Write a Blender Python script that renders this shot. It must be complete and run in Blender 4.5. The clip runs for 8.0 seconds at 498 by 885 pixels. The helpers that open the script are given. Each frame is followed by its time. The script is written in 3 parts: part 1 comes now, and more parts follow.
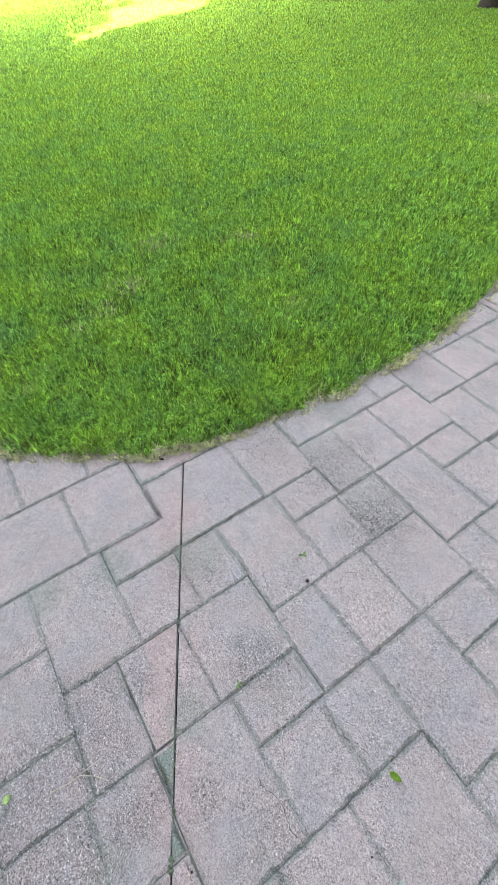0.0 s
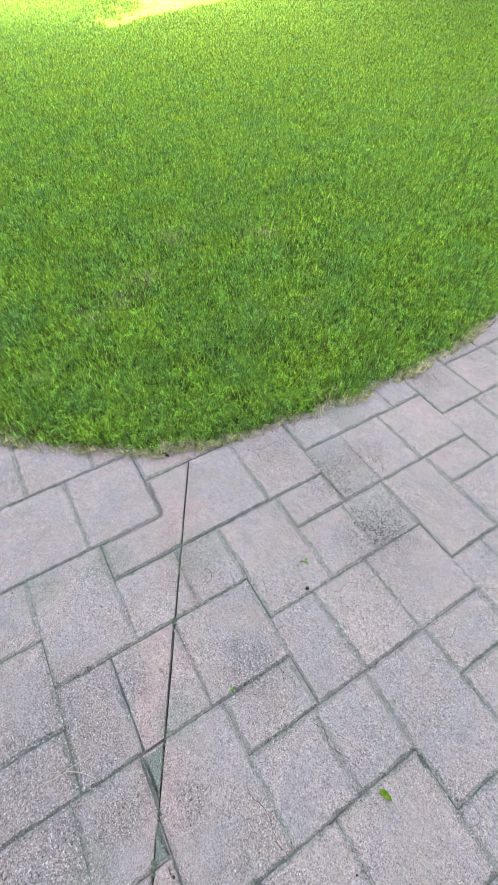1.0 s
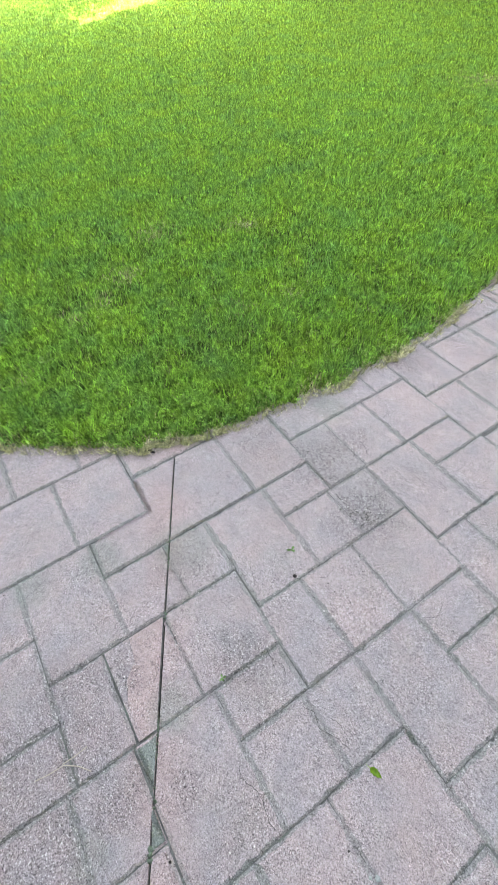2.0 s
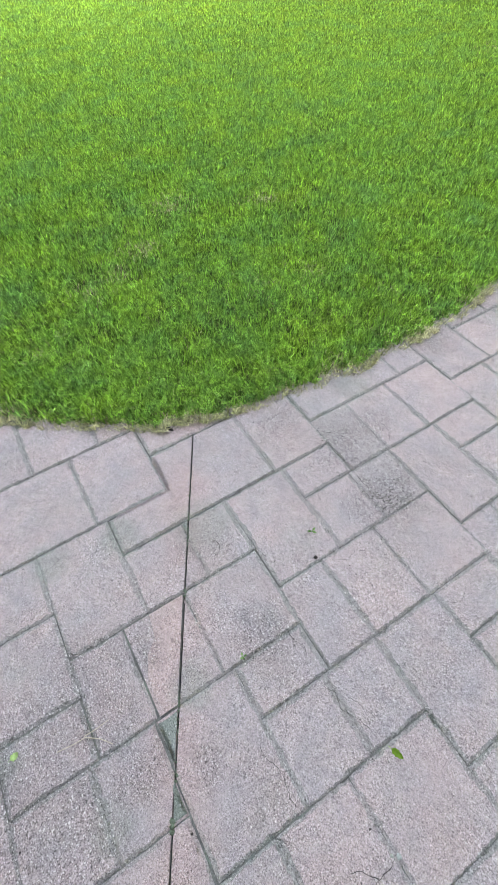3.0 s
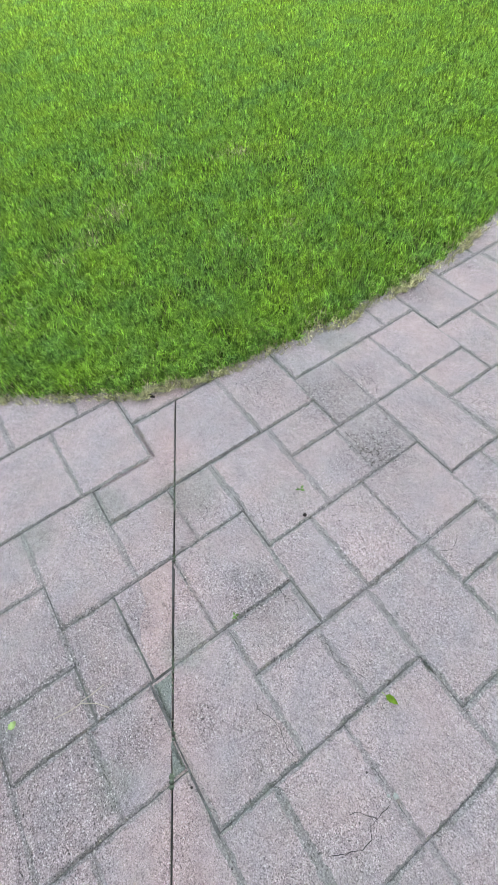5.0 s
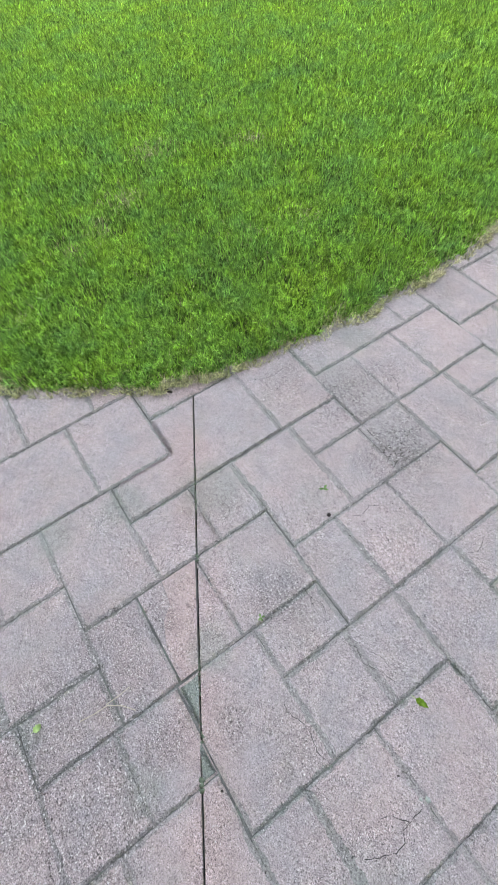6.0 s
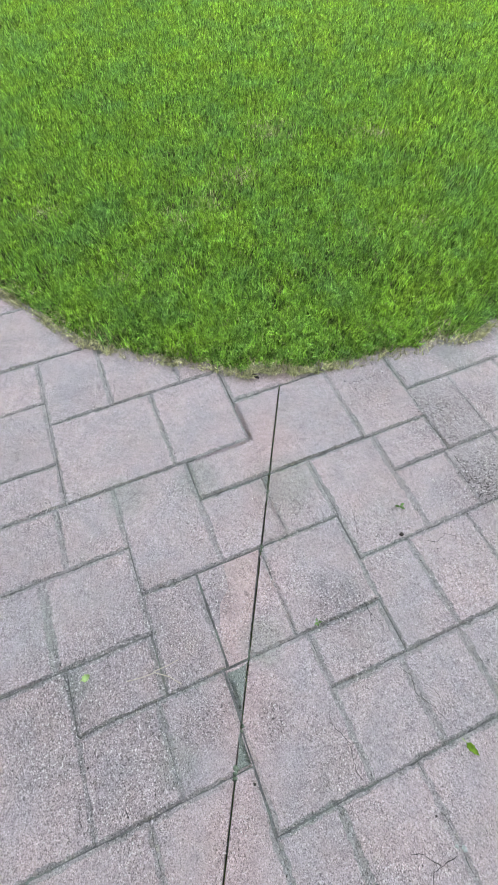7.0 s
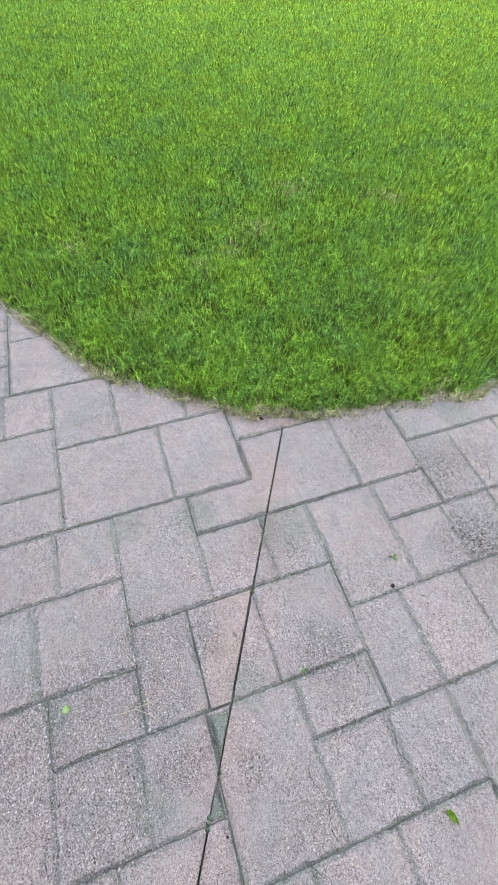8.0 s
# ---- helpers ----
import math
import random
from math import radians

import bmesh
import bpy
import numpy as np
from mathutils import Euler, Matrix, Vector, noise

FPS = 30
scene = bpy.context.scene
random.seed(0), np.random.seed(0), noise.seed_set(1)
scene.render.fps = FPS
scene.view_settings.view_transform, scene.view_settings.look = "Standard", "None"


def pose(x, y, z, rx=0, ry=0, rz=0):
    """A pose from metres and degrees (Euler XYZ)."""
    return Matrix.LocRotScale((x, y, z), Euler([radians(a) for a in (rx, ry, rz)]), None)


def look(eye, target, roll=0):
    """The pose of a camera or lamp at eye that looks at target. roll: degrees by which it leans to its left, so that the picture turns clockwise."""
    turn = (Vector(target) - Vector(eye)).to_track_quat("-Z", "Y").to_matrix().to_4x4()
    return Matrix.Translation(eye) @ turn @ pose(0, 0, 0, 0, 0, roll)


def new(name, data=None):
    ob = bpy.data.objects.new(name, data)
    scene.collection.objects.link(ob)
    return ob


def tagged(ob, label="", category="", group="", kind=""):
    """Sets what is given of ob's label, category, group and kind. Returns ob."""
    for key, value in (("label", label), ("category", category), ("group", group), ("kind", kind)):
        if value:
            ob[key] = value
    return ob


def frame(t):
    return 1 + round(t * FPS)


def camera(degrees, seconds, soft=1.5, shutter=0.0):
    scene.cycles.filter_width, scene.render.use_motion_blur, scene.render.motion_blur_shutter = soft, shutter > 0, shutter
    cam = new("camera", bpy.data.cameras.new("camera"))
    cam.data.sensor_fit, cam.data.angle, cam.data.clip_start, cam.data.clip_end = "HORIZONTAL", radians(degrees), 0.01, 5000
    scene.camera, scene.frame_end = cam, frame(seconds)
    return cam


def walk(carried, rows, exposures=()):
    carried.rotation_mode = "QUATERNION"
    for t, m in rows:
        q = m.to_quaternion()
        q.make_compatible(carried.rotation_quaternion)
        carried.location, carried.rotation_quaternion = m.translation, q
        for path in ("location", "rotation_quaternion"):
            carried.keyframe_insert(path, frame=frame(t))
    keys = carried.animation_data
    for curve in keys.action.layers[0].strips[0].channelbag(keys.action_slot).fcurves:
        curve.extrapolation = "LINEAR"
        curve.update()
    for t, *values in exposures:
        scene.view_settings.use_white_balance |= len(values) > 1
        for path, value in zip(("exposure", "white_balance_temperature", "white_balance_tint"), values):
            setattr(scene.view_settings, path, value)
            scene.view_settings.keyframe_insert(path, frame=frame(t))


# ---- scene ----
cam = camera(60.0, 8.0)
PATH = [
    (0, (-0.034, -0.063, 1.478), (-1.122, 0.609, -0.06), -2.7),
    (0.2, (-0.093, -0.096, 1.506), (-1.235, 0.526, -0.014), -1.6),
    (0.5, (-0.094, -0.097, 1.472), (-1.211, 0.537, -0.061), 0.2),
    (1, (-0.06, -0.049, 1.474), (-1.153, 0.59, -0.074), -0.5),
    (1.5, (-0.011, -0.004, 1.464), (-1.076, 0.625, -0.108), -2.9),
    (1.7, (-0.008, 0.003, 1.477), (-1.092, 0.627, -0.083), -3.8),
    (2.8, (-0.048, -0.034, 1.454), (-1.083, 0.564, -0.149), -2.7),
    (3, (-0.053, -0.049, 1.443), (-1.09, 0.524, -0.168), -3.3),
    (3.5, (-0.042, -0.049, 1.415), (-1.058, 0.493, -0.22), -4.4),
    (4, (-0.007, -0.026, 1.405), (-1.004, 0.545, -0.232), -5.0),
    (4.5, (-0.003, -0.018, 1.4), (-0.989, 0.534, -0.251), -6.0),
    (4.7, (-0.005, -0.013, 1.386), (-0.976, 0.522, -0.278), -6.6),
    (5.8, (-0.072, -0.046, 1.374), (-0.992, 0.475, -0.324), -6.1),
    (6, (-0.101, -0.075, 1.377), (-1.005, 0.444, -0.329), -5.4),
    (6.5, (-0.14, -0.146, 1.339), (-0.976, 0.343, -0.411), -1.9),
    (7, (-0.199, -0.218, 1.366), (-1.146, 0.151, -0.357), -1.3),
    (7.5, (-0.211, -0.218, 1.413), (-1.301, 0.159, -0.221), 1.1),
    (8, (-0.201, -0.217, 1.415), (-1.268, 0.189, -0.227), 2.7),
]
EXPOSURES = [(0.0, 4.62, 10800, 17), (0.5, 4.68, 10800, 17), (1.5, 4.69, 10900, 19), (4.5, 4.67, 11000, 19), (6.5, 4.65, 11000, 19.5), (7.5, 4.69, 11100, 18.3), (8.0, 4.68, 11100, 18.3)]
walk(cam, [(t, look(eye, target, roll)) for t, eye, target, roll in PATH], EXPOSURES)

# ---- light ----
SUN_UP = 30.0
AHEAD = Vector((-0.83, 0.5577, 0.0)).normalized()      # the way the sunlight runs along the ground
ASIDE = Vector((-AHEAD.y, AHEAD.x, 0.0)) * -1.0        # to the right of it
world = bpy.data.worlds.new("sky")
scene.world = world
world.use_nodes = True
wn, wl = world.node_tree.nodes, world.node_tree.links
sky = wn.new("ShaderNodeTexSky")
sky.sky_type = "NISHITA"
sky.sun_disc = False
sky.sun_elevation = radians(SUN_UP)
sky.sun_rotation = math.atan2(-AHEAD.x, -AHEAD.y)
wl.new(sky.outputs[0], wn["Background"].inputs[0])
sky.dust_density = 3.0
wn["Background"].inputs[1].default_value = 0.15
sun = new("sun", bpy.data.lights.new("sun", "SUN"))
sun.data.energy, sun.data.angle, sun.data.color = 2.2, radians(0.53), (1.0, 0.97, 0.91)
sun.matrix_world = look((0, 0, 0), AHEAD * math.cos(radians(SUN_UP)) + Vector((0, 0, -math.sin(radians(SUN_UP)))))


# ---- materials ----
class Nodes:
    """Short hand for node materials that take their place in the world as coordinates."""

    def __init__(self, name):
        self.mat = bpy.data.materials.new(name)
        self.mat.use_nodes = True
        self.tree = self.mat.node_tree
        self.bsdf = self.tree.nodes["Principled BSDF"]
        self.place = self.add("ShaderNodeNewGeometry").outputs["Position"]

    def add(self, kind, **sets):
        node = self.tree.nodes.new(kind)
        for key, value in sets.items():
            if key == "blend_type":
                node.blend_type = value
            elif key == "data_type":
                node.data_type = value
            elif key == "operation":
                node.operation = value
            elif key == "feature":
                node.feature = value
        return node

    def link(self, a, b):
        self.tree.links.new(a, b)

    def noise(self, scale, detail=3.0, rough=0.55, stretch=None):
        node = self.add("ShaderNodeTexNoise")
        node.inputs["Scale"].default_value = scale
        node.inputs["Detail"].default_value = detail
        node.inputs["Roughness"].default_value = rough
        if stretch:
            scaled = self.add("ShaderNodeVectorMath", operation="MULTIPLY")
            scaled.inputs[1].default_value = stretch
            self.link(self.place, scaled.inputs[0])
            self.link(scaled.outputs[0], node.inputs["Vector"])
        else:
            self.link(self.place, node.inputs["Vector"])
        return node.outputs["Fac"]

    def cells(self, scale):
        node = self.add("ShaderNodeTexVoronoi")
        node.inputs["Scale"].default_value = scale
        self.link(self.place, node.inputs["Vector"])
        return node

    def ramp(self, value, *stops):
        node = self.add("ShaderNodeValToRGB")
        while len(node.color_ramp.elements) < len(stops):
            node.color_ramp.elements.new(0.5)
        for element, (at, colour) in zip(node.color_ramp.elements, stops):
            element.position = at
            element.color = (*colour, 1) if isinstance(colour, tuple) else (colour, colour, colour, 1)
        self.link(value, node.inputs[0])
        return node.outputs[0]

    def mix(self, factor, a, b, blend="MIX"):
        node = self.add("ShaderNodeMix", data_type="RGBA", blend_type=blend)
        for socket, value in ((node.inputs[0], factor), (node.inputs[6], a), (node.inputs[7], b)):
            if isinstance(value, (int, float)):
                socket.default_value = value if socket == node.inputs[0] else (value, value, value, 1)
            elif isinstance(value, tuple):
                socket.default_value = (*value, 1)
            else:
                self.link(value, socket)
        return node.outputs[2]

    def math(self, operation, a, b=0.0):
        node = self.add("ShaderNodeMath", operation=operation)
        for socket, value in ((node.inputs[0], a), (node.inputs[1], b)):
            if isinstance(value, (int, float)):
                socket.default_value = value
            else:
                self.link(value, socket)
        return node.outputs[0]

    def spots(self, places, warp=0.10):
        """Soft ragged spots at places of the plan: x, y, radius; 1 in their middles."""
        node = self.add("ShaderNodeTexNoise")
        node.inputs["Scale"].default_value = 9.0
        node.inputs["Detail"].default_value = 4.0
        self.link(self.place, node.inputs["Vector"])
        shift = self.add("ShaderNodeVectorMath", operation="MULTIPLY_ADD")
        self.link(node.outputs["Color"], shift.inputs[0])
        shift.inputs[1].default_value = (warp, warp, 0)
        shift.inputs[2].default_value = (-warp / 2, -warp / 2, 0)
        moved = self.add("ShaderNodeVectorMath", operation="ADD")
        self.link(self.place, moved.inputs[0])
        self.link(shift.outputs[0], moved.inputs[1])
        total = 0.0
        for x, y, radius in places:
            far = self.add("ShaderNodeVectorMath", operation="DISTANCE")
            self.link(moved.outputs[0], far.inputs[0])
            far.inputs[1].default_value = (x, y, 0)
            total = self.math("MAXIMUM", total, self.math("SUBTRACT", 1.0, self.math("DIVIDE", far.outputs["Value"], radius)))
        return self.ramp(total, (0.0, 0.0), (0.5, 1.0))

    def bump(self, height, strength, distance, normal=None):
        node = self.add("ShaderNodeBump")
        node.inputs["Strength"].default_value = strength
        node.inputs["Distance"].default_value = distance
        self.link(height, node.inputs["Height"])
        if normal is not None:
            self.link(normal, node.inputs["Normal"])
        return node.outputs[0]

    def finish(self, colour, rough=0.9, normal=None, specular=0.3):
        if isinstance(colour, tuple):
            self.bsdf.inputs["Base Color"].default_value = (*colour, 1)
        else:
            self.link(colour, self.bsdf.inputs["Base Color"])
        if isinstance(rough, (int, float)):
            self.bsdf.inputs["Roughness"].default_value = rough
        else:
            self.link(rough, self.bsdf.inputs["Roughness"])
        self.bsdf.inputs["Specular IOR Level"].default_value = specular
        if normal is not None:
            self.link(normal, self.bsdf.inputs["Normal"])
        return self.mat


# Places on the patio: grime and pits with some painted shade, algae wash, and rubbed smooth; x, y, radius.
# The first five also put the near left corner's shade into the colour.
GRIME_AND_SHADE = ((-0.33, -0.69, 0.26), (-0.19, -0.60, 0.24), (-0.44, -0.60, 0.18), (-0.37, -0.39, 0.14), (-0.50, -0.39, 0.18), (-0.486, -0.223, 0.09), (-0.13, -0.19, 0.06), (-0.20, -0.37, 0.09),
         (-0.48, 0.78, 0.16), (-0.78, 0.76, 0.17), (-0.98, 0.62, 0.16), (-0.79, 0.95, 0.12), (-0.49, 0.69, 0.12), (-1.05, 1.55, 0.18), (-0.33, 0.11, 0.12))
MOSSY = ((-0.91, -0.405, 0.10), (-0.87, -0.149, 0.10), (-0.755, 0.12, 0.14), (-0.317, -0.14, 0.08), (-0.148, -0.46, 0.07), (-0.41, -0.67, 0.07), (-0.99, 1.02, 0.12))
SMOOTH = ((-0.31, 0.86, 0.24), (-0.64, 1.32, 0.26), (-0.68, 0.53, 0.20), (-1.0, 0.0, 0.30), (-0.9, 0.25, 0.25), (-1.15, -0.35, 0.30))


def concrete(name, cool, warm, grit, stain, pitted=0.0, fill=0.0, blush=True, green=0.0):
    """Weathered stamped concrete: blotches, stains, washed pink beside the cut, a gritty face of pale and dark grains."""
    n = Nodes(name)
    tint = n.add("ShaderNodeObjectInfo").outputs["Random"]
    blotch = n.noise(7.0, 4.0, 0.6)
    base = n.mix(n.ramp(n.math("ADD", n.math("MULTIPLY", tint, 0.15), n.math("MULTIPLY", blotch, 0.92)), (0.38, 0.0), (0.70, 1.0)), cool, warm)
    if fill:
        base = n.mix(n.math("MULTIPLY", n.ramp(n.noise(10.0, 4.0, 0.65), (0.46, 0.0), (0.60, 1.0)), fill), base, (0.225, 0.212, 0.212))
    if blush:
        away = n.add("ShaderNodeVectorMath", operation="DOT_PRODUCT")
        n.link(n.place, away.inputs[0])
        away.inputs[1].default_value = (0.4932, 0.8699, 0.0)
        off = n.math("ABSOLUTE", n.math("ADD", away.outputs["Value"], 0.3159))
        near = n.ramp(n.math("ADD", off, n.math("MULTIPLY", n.math("SUBTRACT", n.noise(14.0, 3.0), 0.5), 0.10)), (0.04, 1.0), (0.13, 0.0))
        near = n.math("MULTIPLY", near, n.ramp(n.noise(2.6, 2.0), (0.38, 0.0), (0.50, 1.0)))
        base = n.mix(n.math("MULTIPLY", near, 0.75), base, (0.385, 0.296, 0.294))
    algae = n.math("MAXIMUM", n.math("MULTIPLY", n.ramp(n.noise(4.3, 5.0, 0.65), (0.54, 0.0), (0.74, 1.0)), 0.30), n.math("MULTIPLY", n.spots(MOSSY), 0.45))
    base = n.mix(algae, base, (0.205, 0.240, 0.218))
    if green:
        grown = n.math("MULTIPLY", n.ramp(n.noise(2.3, 4.0, 0.6), (0.42, 0.0), (0.60, 1.0)), green)
        base = n.mix(grown, base, (0.140, 0.215, 0.185))
    grime_shade = n.spots(GRIME_AND_SHADE)
    smooth = n.spots(SMOOTH, 0.2)
    coarse_zone = n.ramp(n.noise(5.5, 5.0, 0.65), (0.38, 0.0), (0.64, 1.0))
    zone = n.math("MAXIMUM", n.math("MULTIPLY", coarse_zone, n.math("SUBTRACT", 1.0, n.math("MULTIPLY", smooth, 0.7))), grime_shade)
    dirt = n.ramp(n.noise(3.4, 7.0, 0.72), (0.47, 0.0), (0.74, 1.0))
    base = n.mix(n.math("MULTIPLY", dirt, stain), base, (0.160, 0.152, 0.156))
    base = n.mix(n.math("MULTIPLY", grime_shade, 0.24), base, (0.140, 0.128, 0.134))
    fine = n.noise(290.0, 3.0, 0.72)
    grains = n.ramp(fine, (0.30, 0.22), (0.42, 0.80), (0.52, 1.04), (0.62, 1.2), (0.74, 1.6))
    base = n.mix(n.math("MULTIPLY", n.math("ADD", n.math("MULTIPLY", zone, 0.45), 0.50), grit), base, grains, "MULTIPLY")
    split = n.add("ShaderNodeSeparateColor")
    n.link(n.cells(430.0).outputs["Color"], split.inputs[0])
    sand = n.ramp(split.outputs[0], (0.0, 0.20), (0.13, 0.66), (0.42, 1.0), (0.82, 1.12), (0.95, 1.45), (1.0, 1.8))
    base = n.mix(n.math("MULTIPLY", n.math("ADD", n.math("MULTIPLY", zone, 0.45), 0.45), grit), base, sand, "MULTIPLY")
    # Uneven tone, which also paints in the shading of the chiselled relief.
    mottle = n.ramp(n.noise(95.0, 4.0, 0.72), (0.28, 0.55), (0.48, 1.0), (0.70, 1.32))
    base = n.mix(n.math("ADD", n.math("MULTIPLY", zone, 0.35), 0.30), base, mottle, "MULTIPLY")
    patch = n.ramp(n.noise(27.0, 5.0, 0.7), (0.3, 0.78), (0.5, 1.0), (0.7, 1.16))
    base = n.mix(0.7, base, patch, "MULTIPLY")
    fleck = n.ramp(n.noise(170.0, 1.0, 0.5), (0.65, 0.0), (0.69, 1.0))
    base = n.mix(n.math("MULTIPLY", n.math("MULTIPLY", fleck, 0.85), zone), base, (0.62, 0.61, 0.60))
    # Pits and scars: their dirt and the shade inside them, both as dark colour.
    hole = n.ramp(n.noise(105.0, 3.0, 0.72), (0.325 + pitted, 1.0), (0.385 + pitted, 0.0))
    pit = n.math("MULTIPLY", hole, n.math("ADD", n.math("MULTIPLY", zone, 0.85), 0.15))
    scar = n.ramp(n.noise(42.0, 5.0, 0.75), (0.265 + pitted, 1.0), (0.33 + pitted, 0.0))
    pit = n.math("MAXIMUM", pit, n.math("MULTIPLY", scar, zone))
    base = n.mix(n.math("MULTIPLY", pit, 0.88), base, (0.040, 0.044, 0.044))
    coarse = n.bump(n.noise(24.0, 5.0, 0.65), 0.9, 0.012)
    normal = n.bump(n.math("SUBTRACT", fine, n.math("MULTIPLY", pit, 0.8)), 0.8, 0.003, coarse)
    return n.finish(base, 0.92, normal, 0.2)


STONE = concrete("stamped_concrete", (0.312, 0.294, 0.308), (0.398, 0.330, 0.332), 1.0, 0.40)
PINK = concrete("stamped_concrete_pink", (0.378, 0.302, 0.300), (0.398, 0.312, 0.308), 0.85, 0.2)
SPALLED = concrete("spalled_concrete", (0.305, 0.290, 0.296), (0.345, 0.306, 0.306), 1.1, 0.4, 0.04)
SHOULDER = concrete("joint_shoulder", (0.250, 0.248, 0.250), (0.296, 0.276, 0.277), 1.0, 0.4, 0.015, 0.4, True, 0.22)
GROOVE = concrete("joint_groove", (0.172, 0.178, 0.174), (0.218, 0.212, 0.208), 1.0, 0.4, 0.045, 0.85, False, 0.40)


def joint_material():
    n = Nodes("joint_mortar")
    grain = n.noise(240.0, 3.0, 0.7)
    base = n.ramp(n.noise(14.0, 5.0, 0.6), (0.35, (0.085, 0.090, 0.088)), (0.55, (0.135, 0.144, 0.139)), (0.72, (0.125, 0.172, 0.148)))
    base = n.mix(0.5, base, n.ramp(grain, (0.3, 0.1), (0.7, 0.95)), "OVERLAY")
    return n.finish(base, 0.95, n.bump(grain, 0.7, 0.002), 0.15)


def plain(name, colour, rough=0.8, vary=0.25, scale=60.0):
    n = Nodes(name)
    shade = n.ramp(n.noise(scale, 3.0), (0.3, 1.0 - vary), (0.7, 1.0 + vary * 0.6))
    base = n.mix(1.0, colour, shade, "MULTIPLY")
    return n.finish(base, rough, n.bump(n.noise(scale * 3, 2.0), 0.3, 0.001))


def blade_material(name, patches, thin, spread=1.0):
    """Grass blades: tint by patch of lawn and by blade, thin enough to let light through."""
    n = Nodes(name)
    wide = n.noise(3.2, 4.0, 0.65)
    tuft = n.noise(12.0, 3.0, 0.6)
    both = n.math("ADD", n.math("MULTIPLY", wide, 0.62), n.math("MULTIPLY", tuft, 0.38))
    base = n.ramp(both, *patches)
    island = n.add("ShaderNodeNewGeometry").outputs["Random Per Island"]
    shades = [(at, 1.0 + spread * (v - 1.0)) for at, v in ((0.0, 0.30), (0.42, 0.80), (0.72, 1.22), (0.92, 1.65), (1.0, 1.9))]
    base = n.mix(1.0, base, n.ramp(island, *shades), "MULTIPLY")
    clump = n.ramp(n.noise(30.0, 3.0, 0.7), (0.32, 0.42), (0.5, 0.98), (0.66, 1.55))
    base = n.mix(0.95, base, clump, "MULTIPLY")
    n.finish(base, 0.55, None, 0.12)
    glow = n.add("ShaderNodeBsdfTranslucent")
    n.link(base, glow.inputs["Color"])
    blend = n.add("ShaderNodeMixShader")
    blend.inputs[0].default_value = thin
    n.link(n.bsdf.outputs[0], blend.inputs[1])
    n.link(glow.outputs[0], blend.inputs[2])
    n.link(blend.outputs[0], n.tree.nodes["Material Output"].inputs["Surface"])
    return n.mat


GRASS = blade_material("grass_blade", ((0.37, (0.154, 0.402, 0.116)), (0.46, (0.188, 0.448, 0.098)), (0.55, (0.224, 0.478, 0.085)), (0.66, (0.274, 0.506, 0.085))), 0.18, 1.0)
STRAW = blade_material("dry_blade", ((0.36, (0.26, 0.33, 0.14)), (0.5, (0.46, 0.46, 0.27)), (0.62, (0.64, 0.61, 0.45))), 0.2, 0.7)
LEAF = blade_material("leaf_green", ((0.3, (0.07, 0.17, 0.025)), (0.7, (0.12, 0.24, 0.03))), 0.3)
PALE_LEAF = blade_material("leaf_pale", ((0.3, (0.24, 0.40, 0.16)), (0.7, (0.30, 0.45, 0.19))), 0.3)
SPRIG = blade_material("sprig_green", ((0.3, (0.09, 0.20, 0.07)), (0.7, (0.13, 0.26, 0.09))), 0.3)
CANOPY = blade_material("canopy_leaf", ((0.3, (0.05, 0.11, 0.02)), (0.7, (0.09, 0.17, 0.03))), 0.3)
JOINT = joint_material()
CRACK = plain("crack_dark", (0.035, 0.037, 0.036), 0.95, 0.2)
FILL = concrete("green_mortar", (0.180, 0.218, 0.198), (0.208, 0.228, 0.212), 1.0, 0.3, 0.02, 0.0, False)
DRY_STEM = plain("dry_stem", (0.44, 0.40, 0.32), 0.8, 0.2, 80.0)
MOSS = plain("moss", (0.11, 0.155, 0.115), 0.95, 0.5, 140.0)
PEBBLE = plain("pale_pebble", (0.30, 0.35, 0.335), 0.8, 0.2, 200.0)
GRAIN = plain("pale_grain", (0.62, 0.60, 0.58), 0.85, 0.2, 300.0)
DEBRIS = plain("dark_debris", (0.03, 0.027, 0.025), 0.8, 0.3, 150.0)
BARK = plain("bark", (0.030, 0.027, 0.025), 0.95, 0.5, 22.0)
SKY_BLOCK = plain("dark_sky_block", (0.050, 0.045, 0.038), 0.9, 0.3, 12.0)
STUCCO = plain("stucco", (0.46, 0.44, 0.42), 0.9, 0.12, 9.0)


def thatch_material():
    n = Nodes("thatch_soil")
    base = n.ramp(n.noise(38.0, 5.0, 0.7), (0.32, (0.018, 0.024, 0.010)), (0.5, (0.035, 0.060, 0.016)), (0.7, (0.07, 0.12, 0.026)))
    return n.finish(base, 0.95, n.bump(n.noise(120.0, 3.0), 0.8, 0.004), 0.1)


def far_material():
    n = Nodes("far_grass")
    base = n.ramp(n.noise(0.7, 6.0, 0.7), (0.3, (0.06, 0.12, 0.02)), (0.7, (0.11, 0.20, 0.03)))
    return n.finish(base, 0.95, n.bump(n.noise(30.0, 4.0), 0.6, 0.01), 0.1)


THATCH, FAR = thatch_material(), far_material()


# ---- making meshes ----
def mesh_of(name, verts, faces, material, smooth=False):
    me = bpy.data.meshes.new(name)
    me.from_pydata(verts, [], faces)
    me.materials.append(material)
    if smooth:
        me.shade_smooth()
    me.update()
    return me


def part(name, data, parent, label=""):
    ob = new(name, data)
    ob.parent = parent
    return tagged(ob, label)


def bm_mesh(name, bm, material, smooth=False):
    me = bpy.data.meshes.new(name)
    bm.to_mesh(me)
    bm.free()
    me.materials.append(material)
    if smooth:
        me.shade_smooth()
    return me


